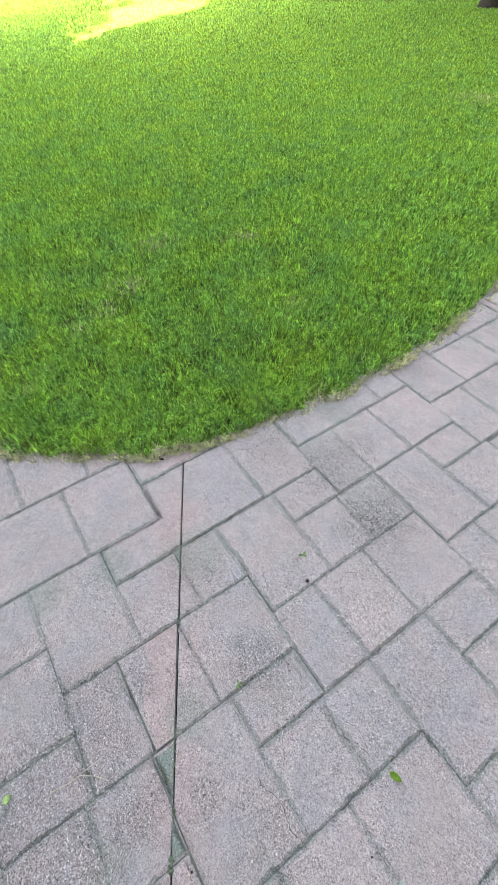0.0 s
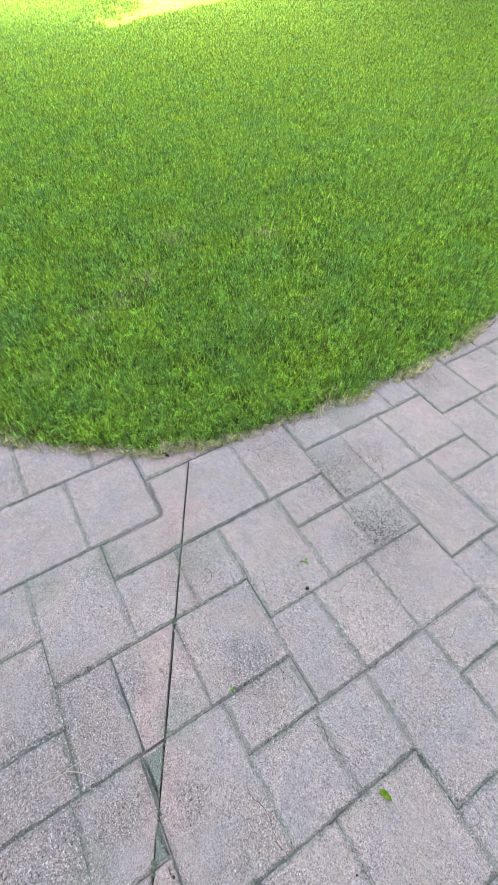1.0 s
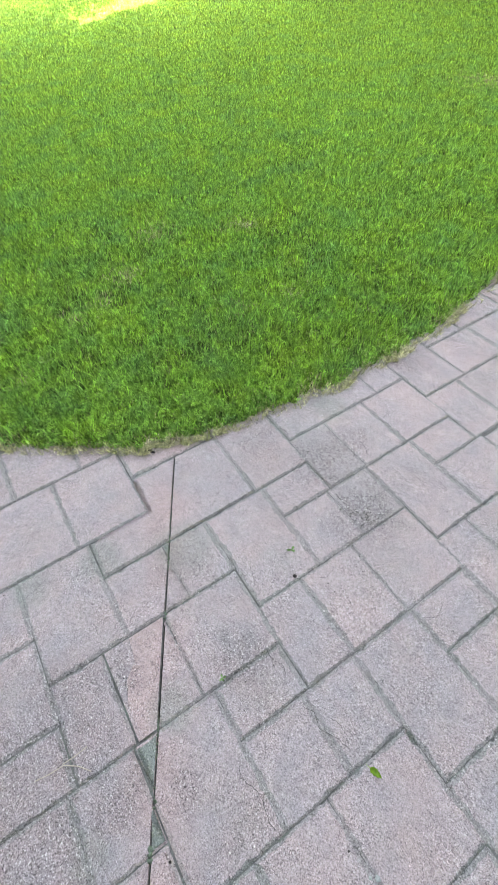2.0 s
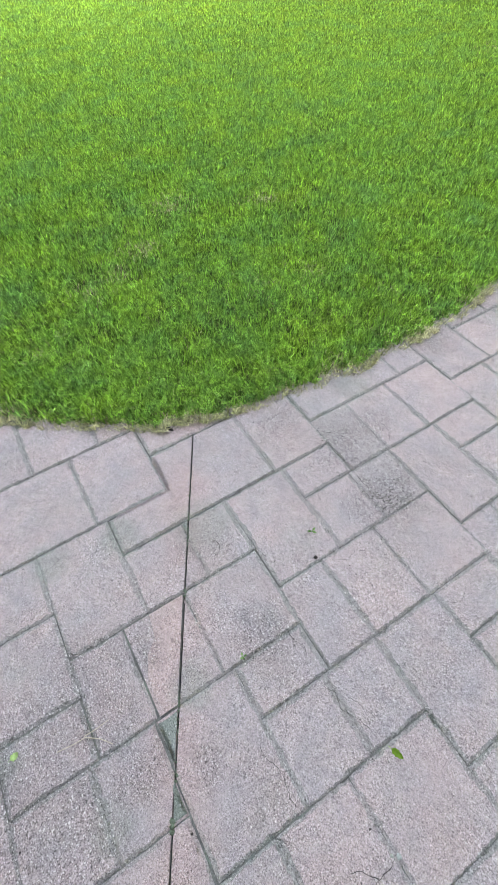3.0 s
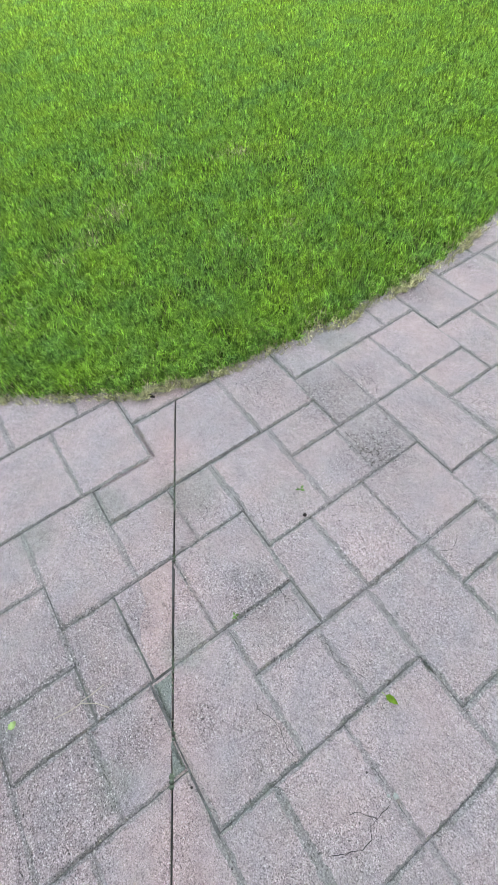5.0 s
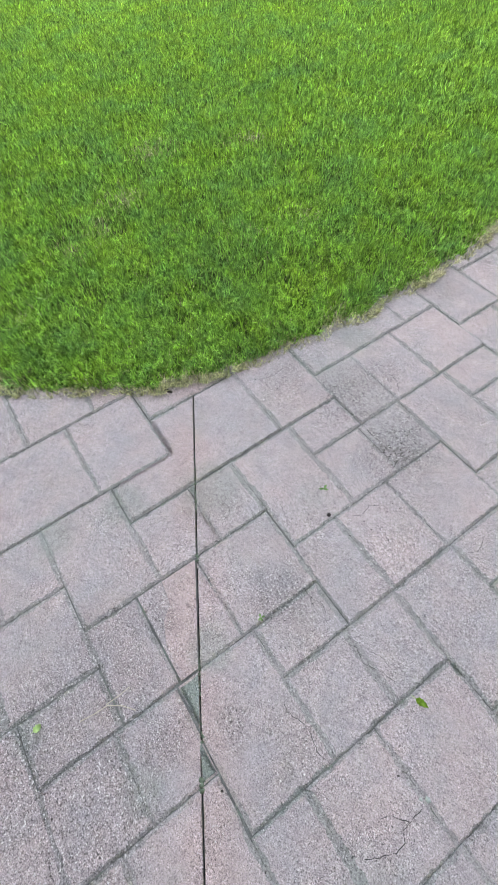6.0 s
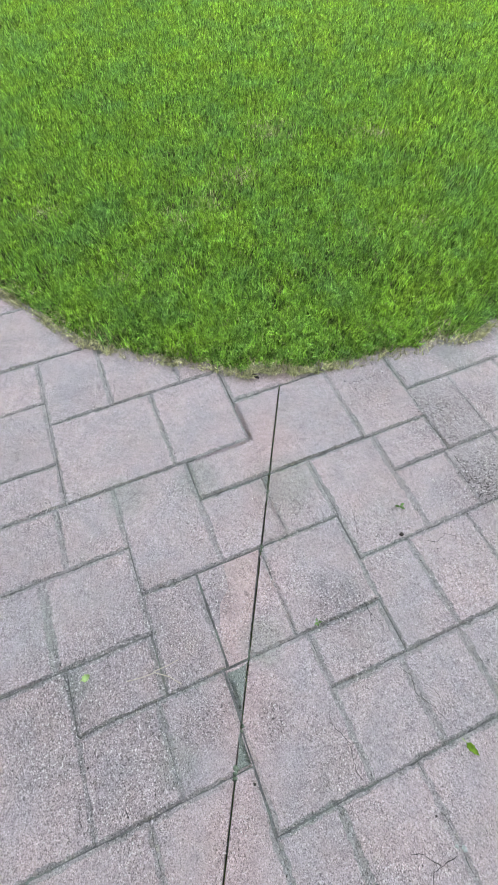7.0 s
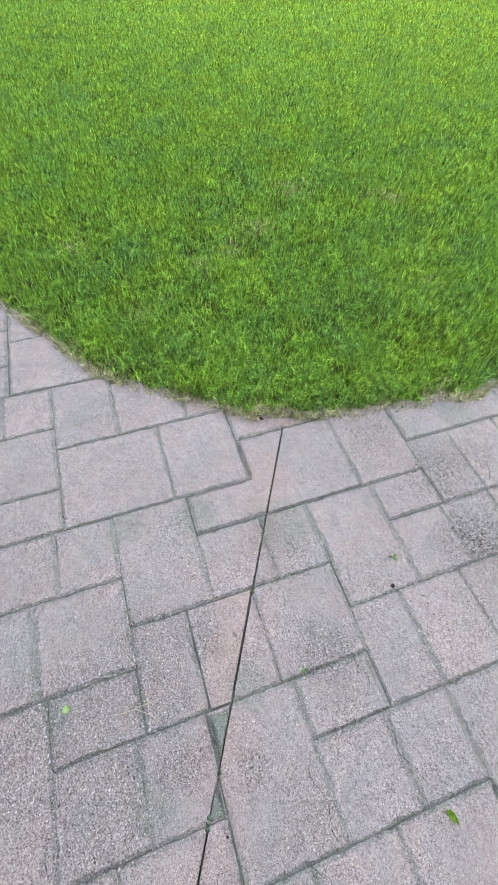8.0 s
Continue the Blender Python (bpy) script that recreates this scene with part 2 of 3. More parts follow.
def field(x, y, size, seed):
    """Smooth noise from 0 to 1 over the plan, with patches of that size."""
    table = np.random.RandomState(seed).rand(64, 64)
    u, v = np.asarray(x) / size, np.asarray(y) / size
    i, j = np.floor(u).astype(int), np.floor(v).astype(int)
    a, b = u - i, v - j
    a, b = a * a * (3 - 2 * a), b * b * (3 - 2 * b)
    i, j = i % 64, j % 64
    i1, j1 = (i + 1) % 64, (j + 1) % 64
    return (table[i, j] * (1 - a) + table[i1, j] * a) * (1 - b) + (table[i, j1] * (1 - a) + table[i1, j1] * a) * b


# ---- the lawn's curved edge: x as a function of y ----
EDGE_Y = (-14, -8, -3, -1.5, -0.825, -0.6, -0.45, -0.31, -0.18, -0.07, 0.13, 0.3, 0.56, 0.82, 1.1, 1.45, 1.76, 2.1, 2.57, 2.9, 4.1, 5.6, 8, 13.5, 34)
EDGE_X = (-24, -13.6, -5.8, -3.45, -2.36, -2.04, -1.77, -1.61, -1.51, -1.425, -1.30, -1.22, -1.15, -1.105, -1.085, -1.065, -1.09, -1.135, -1.25, -1.38, -2.1, -3.1, -4.8, -8.6, -22)
fine_y = np.linspace(-14, 34, 4801)
fine_x = np.interp(fine_y, EDGE_Y, EDGE_X)
soft_x = np.convolve(np.pad(fine_x, 8, mode="edge"), np.ones(17) / 17, mode="valid")


def edge(y):
    """The edge of the lawn, a little ragged."""
    y = np.asarray(y, float)
    return np.interp(y, fine_y, soft_x) - 0.014 + 0.026 * (field(y, 0 * y, 0.14, 5) - 0.5) + 0.030 * (field(y, 0 * y, 0.028, 6) - 0.5)


def inside(x, y):
    """How far a place lies within the lawn, about square to its edge."""
    slope = (edge(y + 0.05) - edge(y - 0.05)) / 0.1
    return (edge(y) - x) / np.sqrt(1 + slope * slope)


# ---- ground and lawn bed ----
S = 600.0
ground = tagged(new("ground", mesh_of("ground", [(-S, -S, -0.07), (S, -S, -0.07), (S, S, -0.07), (-S, S, -0.07)], [(0, 1, 2, 3)], FAR)),
                "level green ground reaching to the horizon", "ground", kind="structure")

ys = np.unique(np.concatenate([np.arange(-8, -1.2, 0.25), np.arange(-1.2, 3.2, 0.02), np.arange(3.2, 30.1, 0.4)]))
steps = (0.0, 0.012, 0.03, 0.07, 0.15, 0.4, 1.0, 2.5, 6.0, 14.0, 32.0)
rises = (-0.012, 0.002, 0.007, 0.010, 0.012, 0.015, 0.018, 0.02, 0.022, 0.024, 0.024)
verts, faces = [], []
for y in ys:
    x = float(edge(y))
    for s, z in zip(steps, rises):
        verts.append((x - 0.012 - s, float(y), z))
k = len(steps)
for r in range(len(ys) - 1):
    for c in range(k - 1):
        a = r * k + c
        faces.append((a, a + k, a + k + 1, a + 1))
lawn = tagged(new("lawn", mesh_of("lawn", verts, faces, THATCH, True)), "mown green lawn with a curved edge beside the patio", "lawn", kind="structure")


# ---- grass ----
def blades(name, x, y, high, wide, lean, way, spin, material):
    """Bent, tapered blades as one mesh: a foot, a bend and a tip each."""
    count = len(x)
    base_z = np.interp(inside(x, y), steps, rises).clip(0.0, 0.03)
    across = np.stack([np.cos(spin), np.sin(spin), 0 * spin], 1) * (wide / 2)[:, None]
    foot = np.stack([x, y, base_z], 1)
    over = np.stack([np.cos(way), np.sin(way), 0 * way], 1) * (lean * high)[:, None]
    up = np.zeros((count, 3))
    up[:, 2] = high
    bend = foot + over * 0.32 + up * 0.6
    tip = foot + over + up * np.sqrt(np.clip(1 - 0.55 * lean * lean, 0.15, 1))[:, None]
    co = np.empty((count, 5, 3), np.float32)
    co[:, 0], co[:, 1], co[:, 2], co[:, 3], co[:, 4] = foot - across, foot + across, bend + across * 0.85, bend - across * 0.85, tip
    start = (np.arange(count) * 5)[:, None]
    loops = (start + np.array([0, 1, 2, 3, 3, 2, 4])).astype(np.int32).ravel()
    me = bpy.data.meshes.new(name)
    me.vertices.add(count * 5)
    me.vertices.foreach_set("co", co.ravel())
    me.loops.add(len(loops))
    me.loops.foreach_set("vertex_index", loops)
    me.polygons.add(count * 2)
    me.polygons.foreach_set("loop_start", (np.arange(count)[:, None] * 7 + np.array([0, 4])).astype(np.int32).ravel())
    me.update(calc_edges=True)
    me.materials.append(material)
    return new(name, me)


rng = np.random.RandomState(11)


def scatter(count, near, far, power, a0, a1):
    """Places in a fan of the lawn, thinning out with distance."""
    u = rng.rand(count)
    e = 2 - power
    r = (near ** e + u * (far ** e - near ** e)) ** (1 / e)
    a = np.radians(a0 + rng.rand(count) * (a1 - a0))
    return r * np.cos(a), r * np.sin(a) - 0.1, r


gx, gy, gr = scatter(1450000, 1.15, 26.0, 1.9, 110.0, 207.0)
gs = inside(gx, gy)
thick = field(gx, gy, 0.045, 21) * 0.45 + field(gx, gy, 0.11, 23) * 0.35 + field(gx, gy, 0.33, 22) * 0.2
THIN = ((-1.80, 1.39, 0.09, 0.10), (-1.88, 1.07, 0.10, 0.10), (-2.31, 0.25, 0.10, 0.08), (-1.97, -0.12, 0.07, 0.08), (-2.60, 0.68, 0.13, 0.12), (-2.40, 0.43, 0.08, 0.08),
        (-2.66, -0.41, 0.10, 0.08), (-3.0, 1.07, 0.16, 0.14), (-4.0, 5.9, 0.35, 0.25), (-2.73, 1.60, 0.12, 0.14))
sparse = np.zeros(len(gx))
for a, b, c, d in THIN:
    sparse = np.maximum(sparse, np.exp(-(((gx - a) / c) ** 2 + ((gy - b) / d) ** 2)))
keep = (gs > 0.0) & (rng.rand(len(gx)) > 0.42 * sparse) & (rng.rand(len(gx)) < np.clip(-0.24 + 1.9 * thick + 0.10 * (gr - 2.0).clip(0, 6), 0.2, 1.0)) & (rng.rand(len(gx)) < np.clip(0.54 + 0.14 * (gr - 1.2), 0.54, 1.0)) & (rng.rand(len(gx)) < np.clip(0.8 + gs / 0.04, 0, 1))
gx, gy, gr, gs = gx[keep], gy[keep], gr[keep], gs[keep]
count = len(gx)
tall = 0.60 + 0.62 * field(gx, gy, 0.06, 31) + 0.38 * field(gx, gy, 0.35, 32)
high = (0.025 + 0.023 * rng.rand(count)) * tall * np.clip(0.75 + gs / 0.12, 0.75, 1.0)
wide = (0.0029 + 0.0025 * rng.rand(count)) * np.clip(gr / 2.0, 1.0, 9.0) ** 0.38
lean_way = 2 * math.pi * (field(gx, gy, 0.06, 41) * 1.5 + 0.8 * rng.rand(count))
outward = np.exp(-gs / 0.03)
lean_way = np.where(rng.rand(count) < outward * 0.6, rng.normal(-0.2, 0.7, count), lean_way)
lean = np.clip(0.10 + 0.85 * rng.rand(count) ** 1.25 + 0.25 * field(gx, gy, 0.05, 43) * rng.rand(count), 0, 1.15)
grass = tagged(blades("grass_blades", gx, gy, high, wide, lean, lean_way, lean_way + math.pi / 2 + rng.normal(0, 1.0, count), GRASS),
               "dense bright green blades of mown grass", "grass", kind="stuff")

ey = rng.uniform(-1.3, 3.2, 27000)
es = rng.exponential(0.024, 27000) - 0.036
ex = edge(ey) - es * 1.25
keep = rng.rand(27000) < 0.03 + 1.9 * field(ex, ey, 0.17, 51) ** 3 * field(ex, ey, 0.025, 52)
spots = tuple((a, b, 0.6 * c, int(34000 * c * d)) for a, b, c, d in THIN) + ((-1.20, 0.76, 0.05, 420), (-1.45, -0.07, 0.04, 300), (-1.86, -0.50, 0.05, 420), (-2.10, -0.66, 0.06, 520), (-1.66, -0.36, 0.05, 360), (-1.13, 1.02, 0.05, 300))
sx = np.concatenate([rng.normal(a, c, m) for a, b, c, m in spots])
sy = np.concatenate([rng.normal(b, c, m) for a, b, c, m in spots])
lx, ly, lr = scatter(9000, 1.15, 6.0, 1.8, 110.0, 207.0)
dx, dy = np.concatenate([ex[keep], sx, lx]), np.concatenate([ey[keep], sy, ly])
keep = inside(dx, dy) > -0.042
dx, dy = dx[keep], dy[keep]
count = len(dx)
dry = tagged(blades("dry_grass", dx, dy, 0.014 + 0.024 * rng.rand(count), 0.0026 + 0.0022 * rng.rand(count), 0.75 + 0.4 * rng.rand(count),
                    2 * math.pi * rng.rand(count), rng.rand(count) * math.pi, STRAW), "dry straw-coloured blades along the lawn edge", "dry grass", kind="stuff")

# ---- the patio: a concrete slab, parted by a saw cut, with stamped stones ----
CUT_AT, CUT_SLOPE = Vector((-0.570, -0.040)), -0.567
CUT_N = Vector((-CUT_SLOPE, 1.0)).normalized()
CUT_D = Vector((1.0, CUT_SLOPE)).normalized()


def clip(poly, normal, offset):
    """The part of a polygon where normal . p >= offset."""
    out = []
    for p, q in zip(poly, poly[1:] + poly[:1]):
        a, b = normal.dot(p) - offset, normal.dot(q) - offset
        if a >= 0:
            out.append(p)
        if a * b < 0:
            out.append(p + (q - p) * (a / (a - b)))
    return out


def area(poly):
    return 0.5 * sum(p.x * q.y - q.x * p.y for p, q in zip(poly, poly[1:] + poly[:1]))


def halves(poly, gap):
    """What the saw cut leaves of a polygon."""
    at = CUT_N.dot(CUT_AT)
    return [h for h in (clip(poly, CUT_N, at + gap), clip(poly, -CUT_N, -at + gap)) if len(h) > 2]


patio = tagged(new("patio"), "grey-pink stamped concrete patio with a straight saw cut", "patio", kind="structure")
for half in halves([Vector(p) for p in ((-2.9, -2.4), (1.5, -2.4), (1.5, 4.4), (-2.9, 4.4))], 0.0014):
    n = len(half)
    verts = [(p.x, p.y, -0.0062) for p in half] + [(p.x, p.y, -0.062) for p in half]
    faces = [tuple(range(n)), tuple(range(2 * n - 1, n - 1, -1))] + [(i, i + n, (i + 1) % n + n, (i + 1) % n) for i in range(n)]
    part("slab", mesh_of("slab", verts, faces, JOINT), patio, "recessed grey-green joint mortar")

stone_rng = random.Random(7)


def stone_shape(outline, step=0.009, worn=0.0034, sharp=False, quiet=False):
    """One stamped stone: a wavy outline, a worn shoulder and a slightly tilted top."""
    pts = []
    for p, q in zip(outline, outline[1:] + outline[:1]):
        m = max(1, round((q - p).length / step))
        for i in range(m):
            pts.append(p + (q - p) * (i / m))
    n = len(pts)
    top = stone_rng.uniform(-0.0012, 0.0012)
    tx, ty = stone_rng.uniform(-0.006, 0.006), stone_rng.uniform(-0.006, 0.006)
    mid = sum(pts, Vector((0, 0))) / n
    rings = [[], [], []]
    drift = soft = 0.0
    side, faint, worn_slots = {}, {}, []
    for i, p in enumerate(pts):
        d = (pts[(i + 1) % n] - p).normalized() + (p - pts[i - 1]).normalized()
        d.normalize()
        inward = Vector((-d.y, d.x))
        drift = drift * 0.55 + stone_rng.uniform(-worn, worn) * 0.72
        soft = soft * 0.6 + stone_rng.uniform(-0.0042, 0.0042)
        face = "cut" if sharp or abs(d.dot(CUT_D)) > 0.995 else "x" if abs(d.x) > abs(d.y) else "y"
        way = face + ("+" if d.x + d.y > 0 else "-")
        if way not in side:
            side[way] = {"cut": (0.0003, 0.0012, 0.0, -0.004), "x": (stone_rng.uniform(0.0015, 0.0040), stone_rng.uniform(0.005, 0.011), stone_rng.uniform(-0.0030, -0.0004), -0.0026),
                         "y": (stone_rng.uniform(0.0005, 0.0018), stone_rng.uniform(0.005, 0.010), stone_rng.uniform(-0.0012, 0.0004), -0.0042)}[face]
            if sharp and abs(d.dot(CUT_D)) < 0.995:
                side[way] = (0.0002, 0.0004, 0.0, -0.0006)
        groove, broad, gap, deep = side[way]
        if way not in faint:
            faint[way] = face == "x" and (quiet or stone_rng.random() < 0.92)
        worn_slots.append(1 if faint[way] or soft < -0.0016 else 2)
        if faint[way]:
            deep *= 0.5
        near = 0.0 if face == "cut" else max(0.0, gap + drift)
        if face == "y" and stone_rng.random() < 0.03:      # a chipped arris
            near += stone_rng.uniform(0.002, 0.004)
        first = near + (groove if face == "cut" else max(0.0006, groove + 0.7 * soft))
        second = first + (broad if face == "cut" else max(0.0015, broad + stone_rng.uniform(-0.0025, 0.0025)))
        for ring, inset, z in ((rings[0], near, -0.012 if deep == -0.004 and face == "cut" else deep - (0.0002 if face == "cut" else 0.0018)), (rings[1], first, deep), (rings[2], second, 0.0)):
            v = p + inward * inset
            ring.append((v.x, v.y, z + (top + tx * (v.x - mid.x) + ty * (v.y - mid.y) if z > -0.001 else 0)))
    crown = [mid + (p - mid) * 0.82 for p in pts]
    verts = rings[0] + rings[1] + rings[2] + [(v.x, v.y, top + tx * (v.x - mid.x) + ty * (v.y - mid.y)) for v in crown]
    faces = [tuple(range(3 * n, 4 * n))]
    for r in (0, n, 2 * n):
        faces += [(r + i, r + (i + 1) % n, r + n + (i + 1) % n, r + n + i) for i in range(n)]
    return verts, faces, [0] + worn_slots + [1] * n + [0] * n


def stone(outline, material, step=0.009, worn=0.0034, sharp=False, quiet=False):
    verts, faces, slots = stone_shape(outline, step, worn, sharp, quiet)
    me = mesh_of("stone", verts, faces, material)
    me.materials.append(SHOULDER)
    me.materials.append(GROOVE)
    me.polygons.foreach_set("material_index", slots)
    return part("stone", me, patio)


# Stones between the joint lines: x from, x to, y from, y to.
STONES = (
    (-1.652, -1.313, -0.595, -0.350), (-1.60, -1.313, -0.350, -0.075), (-1.50, -1.313, -0.075, 0.088), (-1.313, -0.963, -0.595, -0.203),
    (-1.313, -0.963, -0.203, 0.083), (-1.30, -0.803, 0.478, 0.742), (-1.22, -0.935, 0.745, 1.255),
    (-1.20, -0.935, 1.255, 1.425), (-0.935, -0.646, 0.927, 1.147), (-0.935, -0.646, 1.147, 1.420),
    (-0.803, -0.646, 0.503, 0.732), (-0.646, -0.420, 0.500, 0.712), (-0.646, -0.263, 0.918, 1.165), (-0.646, -0.493, 1.165, 1.410),
    (-0.493, -0.263, 1.165, 1.440), (-0.420, -0.136, 0.640, 0.914), (-0.420, -0.136, 0.410, 0.640), (-0.420, -0.136, 0.229, 0.410),
    (-0.803, -0.420, 0.241, 0.503), (-0.803, -0.574, -0.168, 0.058), (-0.803, -0.574, 0.058, 0.241), (-0.574, -0.290, -0.045, 0.235),
    (-0.574, -0.290, -0.435, -0.262), (-0.963, -0.574, -0.432, -0.168), (-0.963, -0.736, -0.628, -0.432), (-0.963, -0.736, -0.87, -0.628),
    (-0.736, -0.460, -0.710, -0.435), (-0.736, -0.460, -0.95, -0.710), (-0.460, -0.290, -0.683, -0.440), (-0.460, -0.060, -0.95, -0.686),
    (-0.290, -0.058, -0.686, -0.468), (-0.290, -0.058, -0.468, -0.277), (-0.290, 0.088, -0.277, -0.014), (-0.290, -0.136, -0.014, 0.226),
    (-0.136, 0.090, -0.017, 0.203), (-0.136, 0.090, 0.203, 0.396), (0.090, 0.375, 0.113, 0.395), (0.090, 0.375, -0.283, -0.115),
    (-0.058, 0.375, -0.556, -0.283), (-0.058, 0.240, -0.85, -0.556), (-0.136, 0.239, 0.396, 0.648), (-0.136, 0.020, 0.648, 0.900),
    (0.020, 0.300, 0.648, 0.900), (0.239, 0.520, 0.390, 0.648), (0.375, 0.600, 0.125, 0.385), (0.375, 0.640, -0.20, 0.125),
    (-0.263, 0.020, 0.900, 1.063), (-0.263, 0.020, 1.063, 1.300), (-1.652, -1.424, -0.787, -0.595), (-1.652, -1.424, -1.02, -0.787),
    (-1.424, -1.133, -0.90, -0.596), (-1.133, -0.963, -0.90, -0.596), (-1.997, -1.652, -0.757, -0.38), (-2.25, -1.997, -0.757, -0.55),
    (-1.838, -1.652, -1.03, -0.762), (-2.09, -1.838, -1.0, -0.762), (-2.35, -2.09, -1.0, -0.762), (-0.786, -0.493, 1.412, 1.622),
    (-0.786, -0.493, 1.622, 1.90), (-1.20, -0.786, 1.425, 1.690), (-1.030, -0.786, 1.690, 1.985), (-1.030, -0.786, 1.985, 2.260),
    (-1.22, -1.030, 1.690, 1.950), (-1.25, -1.030, 1.950, 2.300), (0.090, 0.375, -0.115, 0.113),
)
WEATHERED = ((-0.935, -0.646, 0.735, 0.927), (-0.646, -0.420, 0.712, 0.918))
TAKEN = list(STONES) + list(WEATHERED) + [(-1.40, -1.148, 0.086, 0.478), (-0.963, -0.803, -0.168, 0.083), (-1.148, -0.803, 0.083, 0.478), (-0.574, -0.290, -0.262, -0.045)]


def rect(x0, x1, y0, y1, gx=0.0003, gy=0.0):
    return [Vector(p) for p in ((x0 + gx, y0 + gy), (x1 - gx, y0 + gy), (x1 - gx, y1 - gy), (x0 + gx, y1 - gy))]


def lay(outline, material, step=0.009, quiet=False):
    """Lays a stone, parted where the saw cut runs through it; the smallest scraps were filled with mortar."""
    for half in halves(outline, 0.0020):
        if area(half) > 0.0056:
            stone(half, material, step, quiet=quiet)


for box in STONES:
    lay(rect(*box), STONE)
stone(rect(-1.40, -1.148, 0.086, 0.478), STONE)      # the cut stops short of this one
for box in WEATHERED:
    lay(rect(*box), SPALLED)
# The pinkish stone that turns a corner at the cut, and the wedge with a round flaw beside it.
lay([Vector(p) for p in ((-0.959, -0.162), (-0.807, -0.162), (-0.807, 0.476), (-1.146, 0.480), (-1.146, 0.085), (-0.962, 0.085))], STONE, quiet=True)
wedge = [Vector(p) for p in ((-0.494, -0.183), (-0.462, -0.222), (-0.402, -0.245), (-0.345, -0.247), (-0.294, -0.236))]
block = rect(-0.574, -0.290, -0.262, -0.045)
right_of_cut, left_of_cut = halves(block, 0.0020)
stone(right_of_cut, STONE)
stone([Vector((-0.570, -0.171))] + wedge + [Vector((-0.294, -0.200)), Vector((-0.560, -0.052)), Vector((-0.570, -0.050))], PINK, sharp=True)
stone([Vector((-0.570, -0.256)), Vector((-0.294, -0.256))] + list(reversed(wedge)) + [Vector((-0.570, -0.172))], STONE, sharp=True)

# The two three-cornered gaps at the cut, filled with greenish mortar.
for gap in (((-0.288, -0.272), (-0.288, -0.202), (-0.163, -0.272)), ((-0.150, -0.281), (-0.060, -0.328), (-0.060, -0.281)), ((-0.801, 0.060), (-0.801, 0.088), (-0.752, 0.060))):
    pts = [Vector(p) for p in gap]
    if area(pts) < 0:
        pts.reverse()
    stone(pts, FILL, 0.02, 0.003).name = "mortar_fill"

# The rest of the pattern: courses of stones out to the walls, with fitted pieces where they meet the stones above.
CELL = 0.02
X0, Y0 = -2.9, -2.4
nx, ny = int(4.4 / CELL), int(6.8 / CELL)
used = np.zeros((nx, ny), bool)
cx, cy = np.meshgrid(X0 + (np.arange(nx) + 0.5) * CELL, Y0 + (np.arange(ny) + 0.5) * CELL, indexing="ij")
used |= cx < edge(cy) - 0.06
for a, b, c, d in TAKEN:
    used |= (cx > a - 0.006) & (cx < b + 0.006) & (cy > c - 0.006) & (cy < d + 0.006)
OUTER = ([], [], [])


def fill(i, a, j, b):
    """Marks a block of cells as laid and lays its stone: one by one near the lawn, joined further off."""
    used[i:a, j:b] = True
    x0, x1, y0, y1 = X0 + i * CELL, X0 + a * CELL, Y0 + j * CELL, Y0 + b * CELL
    if x1 < 0.95 and -1.45 < y0 and y1 < 2.75:
        lay(rect(x0, x1, y0, y1), STONE, 0.05)
        return
    for half in halves(rect(x0, x1, y0, y1), 0.0020):
        if area(half) > 0.002:
            verts, faces, slots = stone_shape(half, 0.09)
            first = len(OUTER[0])
            OUTER[0].extend(verts)
            OUTER[1].extend([tuple(first + v for v in f) for f in faces])
            OUTER[2].extend(slots)


i = 0
while i < nx - 8:
    wide_cells = stone_rng.choice((8, 11, 12, 14))
    j = 0
    while j < ny:
        long_cells = stone_rng.choice((10, 12, 14, 19))
        a, b = min(nx, i + wide_cells), min(ny, j + long_cells)
        if not used[i:a, j:b].any():
            fill(i, a, j, b)
        j = b
    i += wide_cells
for j in range(ny):
    for i in range(nx):
        if used[i, j]:
            continue
        a = i
        while a < min(nx, i + 14) and not used[a, j]:
            a += 1
        b = j
        while b < min(ny, j + 15) and not used[i:a, b].any():
            b += 1
        fill(i, a, j, b)
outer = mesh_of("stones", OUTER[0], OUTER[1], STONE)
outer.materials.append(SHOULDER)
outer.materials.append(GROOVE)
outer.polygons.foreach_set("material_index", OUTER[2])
tagged(part("stones", outer, patio), kind="stuff")


# ---- unseen walls added behind, to shade the patio and most of the lawn ----
def wall(name, outline, along, back, label, material=STUCCO):
    """An upright wall of an outline of (distance along, height), with thickness."""
    at = Vector(outline[0][2])
    verts = [tuple(at + along * u + Vector((0, 0, z)) + back * d) for d in (0.0, 0.3) for u, z, _ in outline]
    n = len(outline)
    faces = [tuple(range(n)), tuple(range(2 * n - 1, n - 1, -1))] + [(i, i + n, (i + 1) % n + n, (i + 1) % n) for i in range(n)]
    return tagged(new(name, mesh_of(name, verts, faces, material)), label, "wall", kind="structure")


corner = (-12.0, -2.4, -0.07)
# The low stretch of this outline is shaped to let the sun patch through.
wall("wall_south", [(0, 0, corner), (0, 12.6, 0), (7.2, 12.6, 0), (7.4, 5.7, 0), (9.1, 5.75, 0), (10.3, 7.5, 0), (12.4, 10.1, 0), (13.5, 11.6, 0), (13.8, 12.2, 0), (13.8, 0, 0)],
     Vector((1, 0, 0)), Vector((0, -1, 0)), "unseen pale wall added for shade, cut low for the sun patch")
wall("wall_east", [(0, 0, (1.5, -2.4, -0.07)), (0, 12.2, 0), (28.4, 12.2, 0), (28.4, 0, 0)],
     Vector((0, 1, 0)), Vector((1, 0, 0)), "unseen pale wall added to shade the patio and lawn")

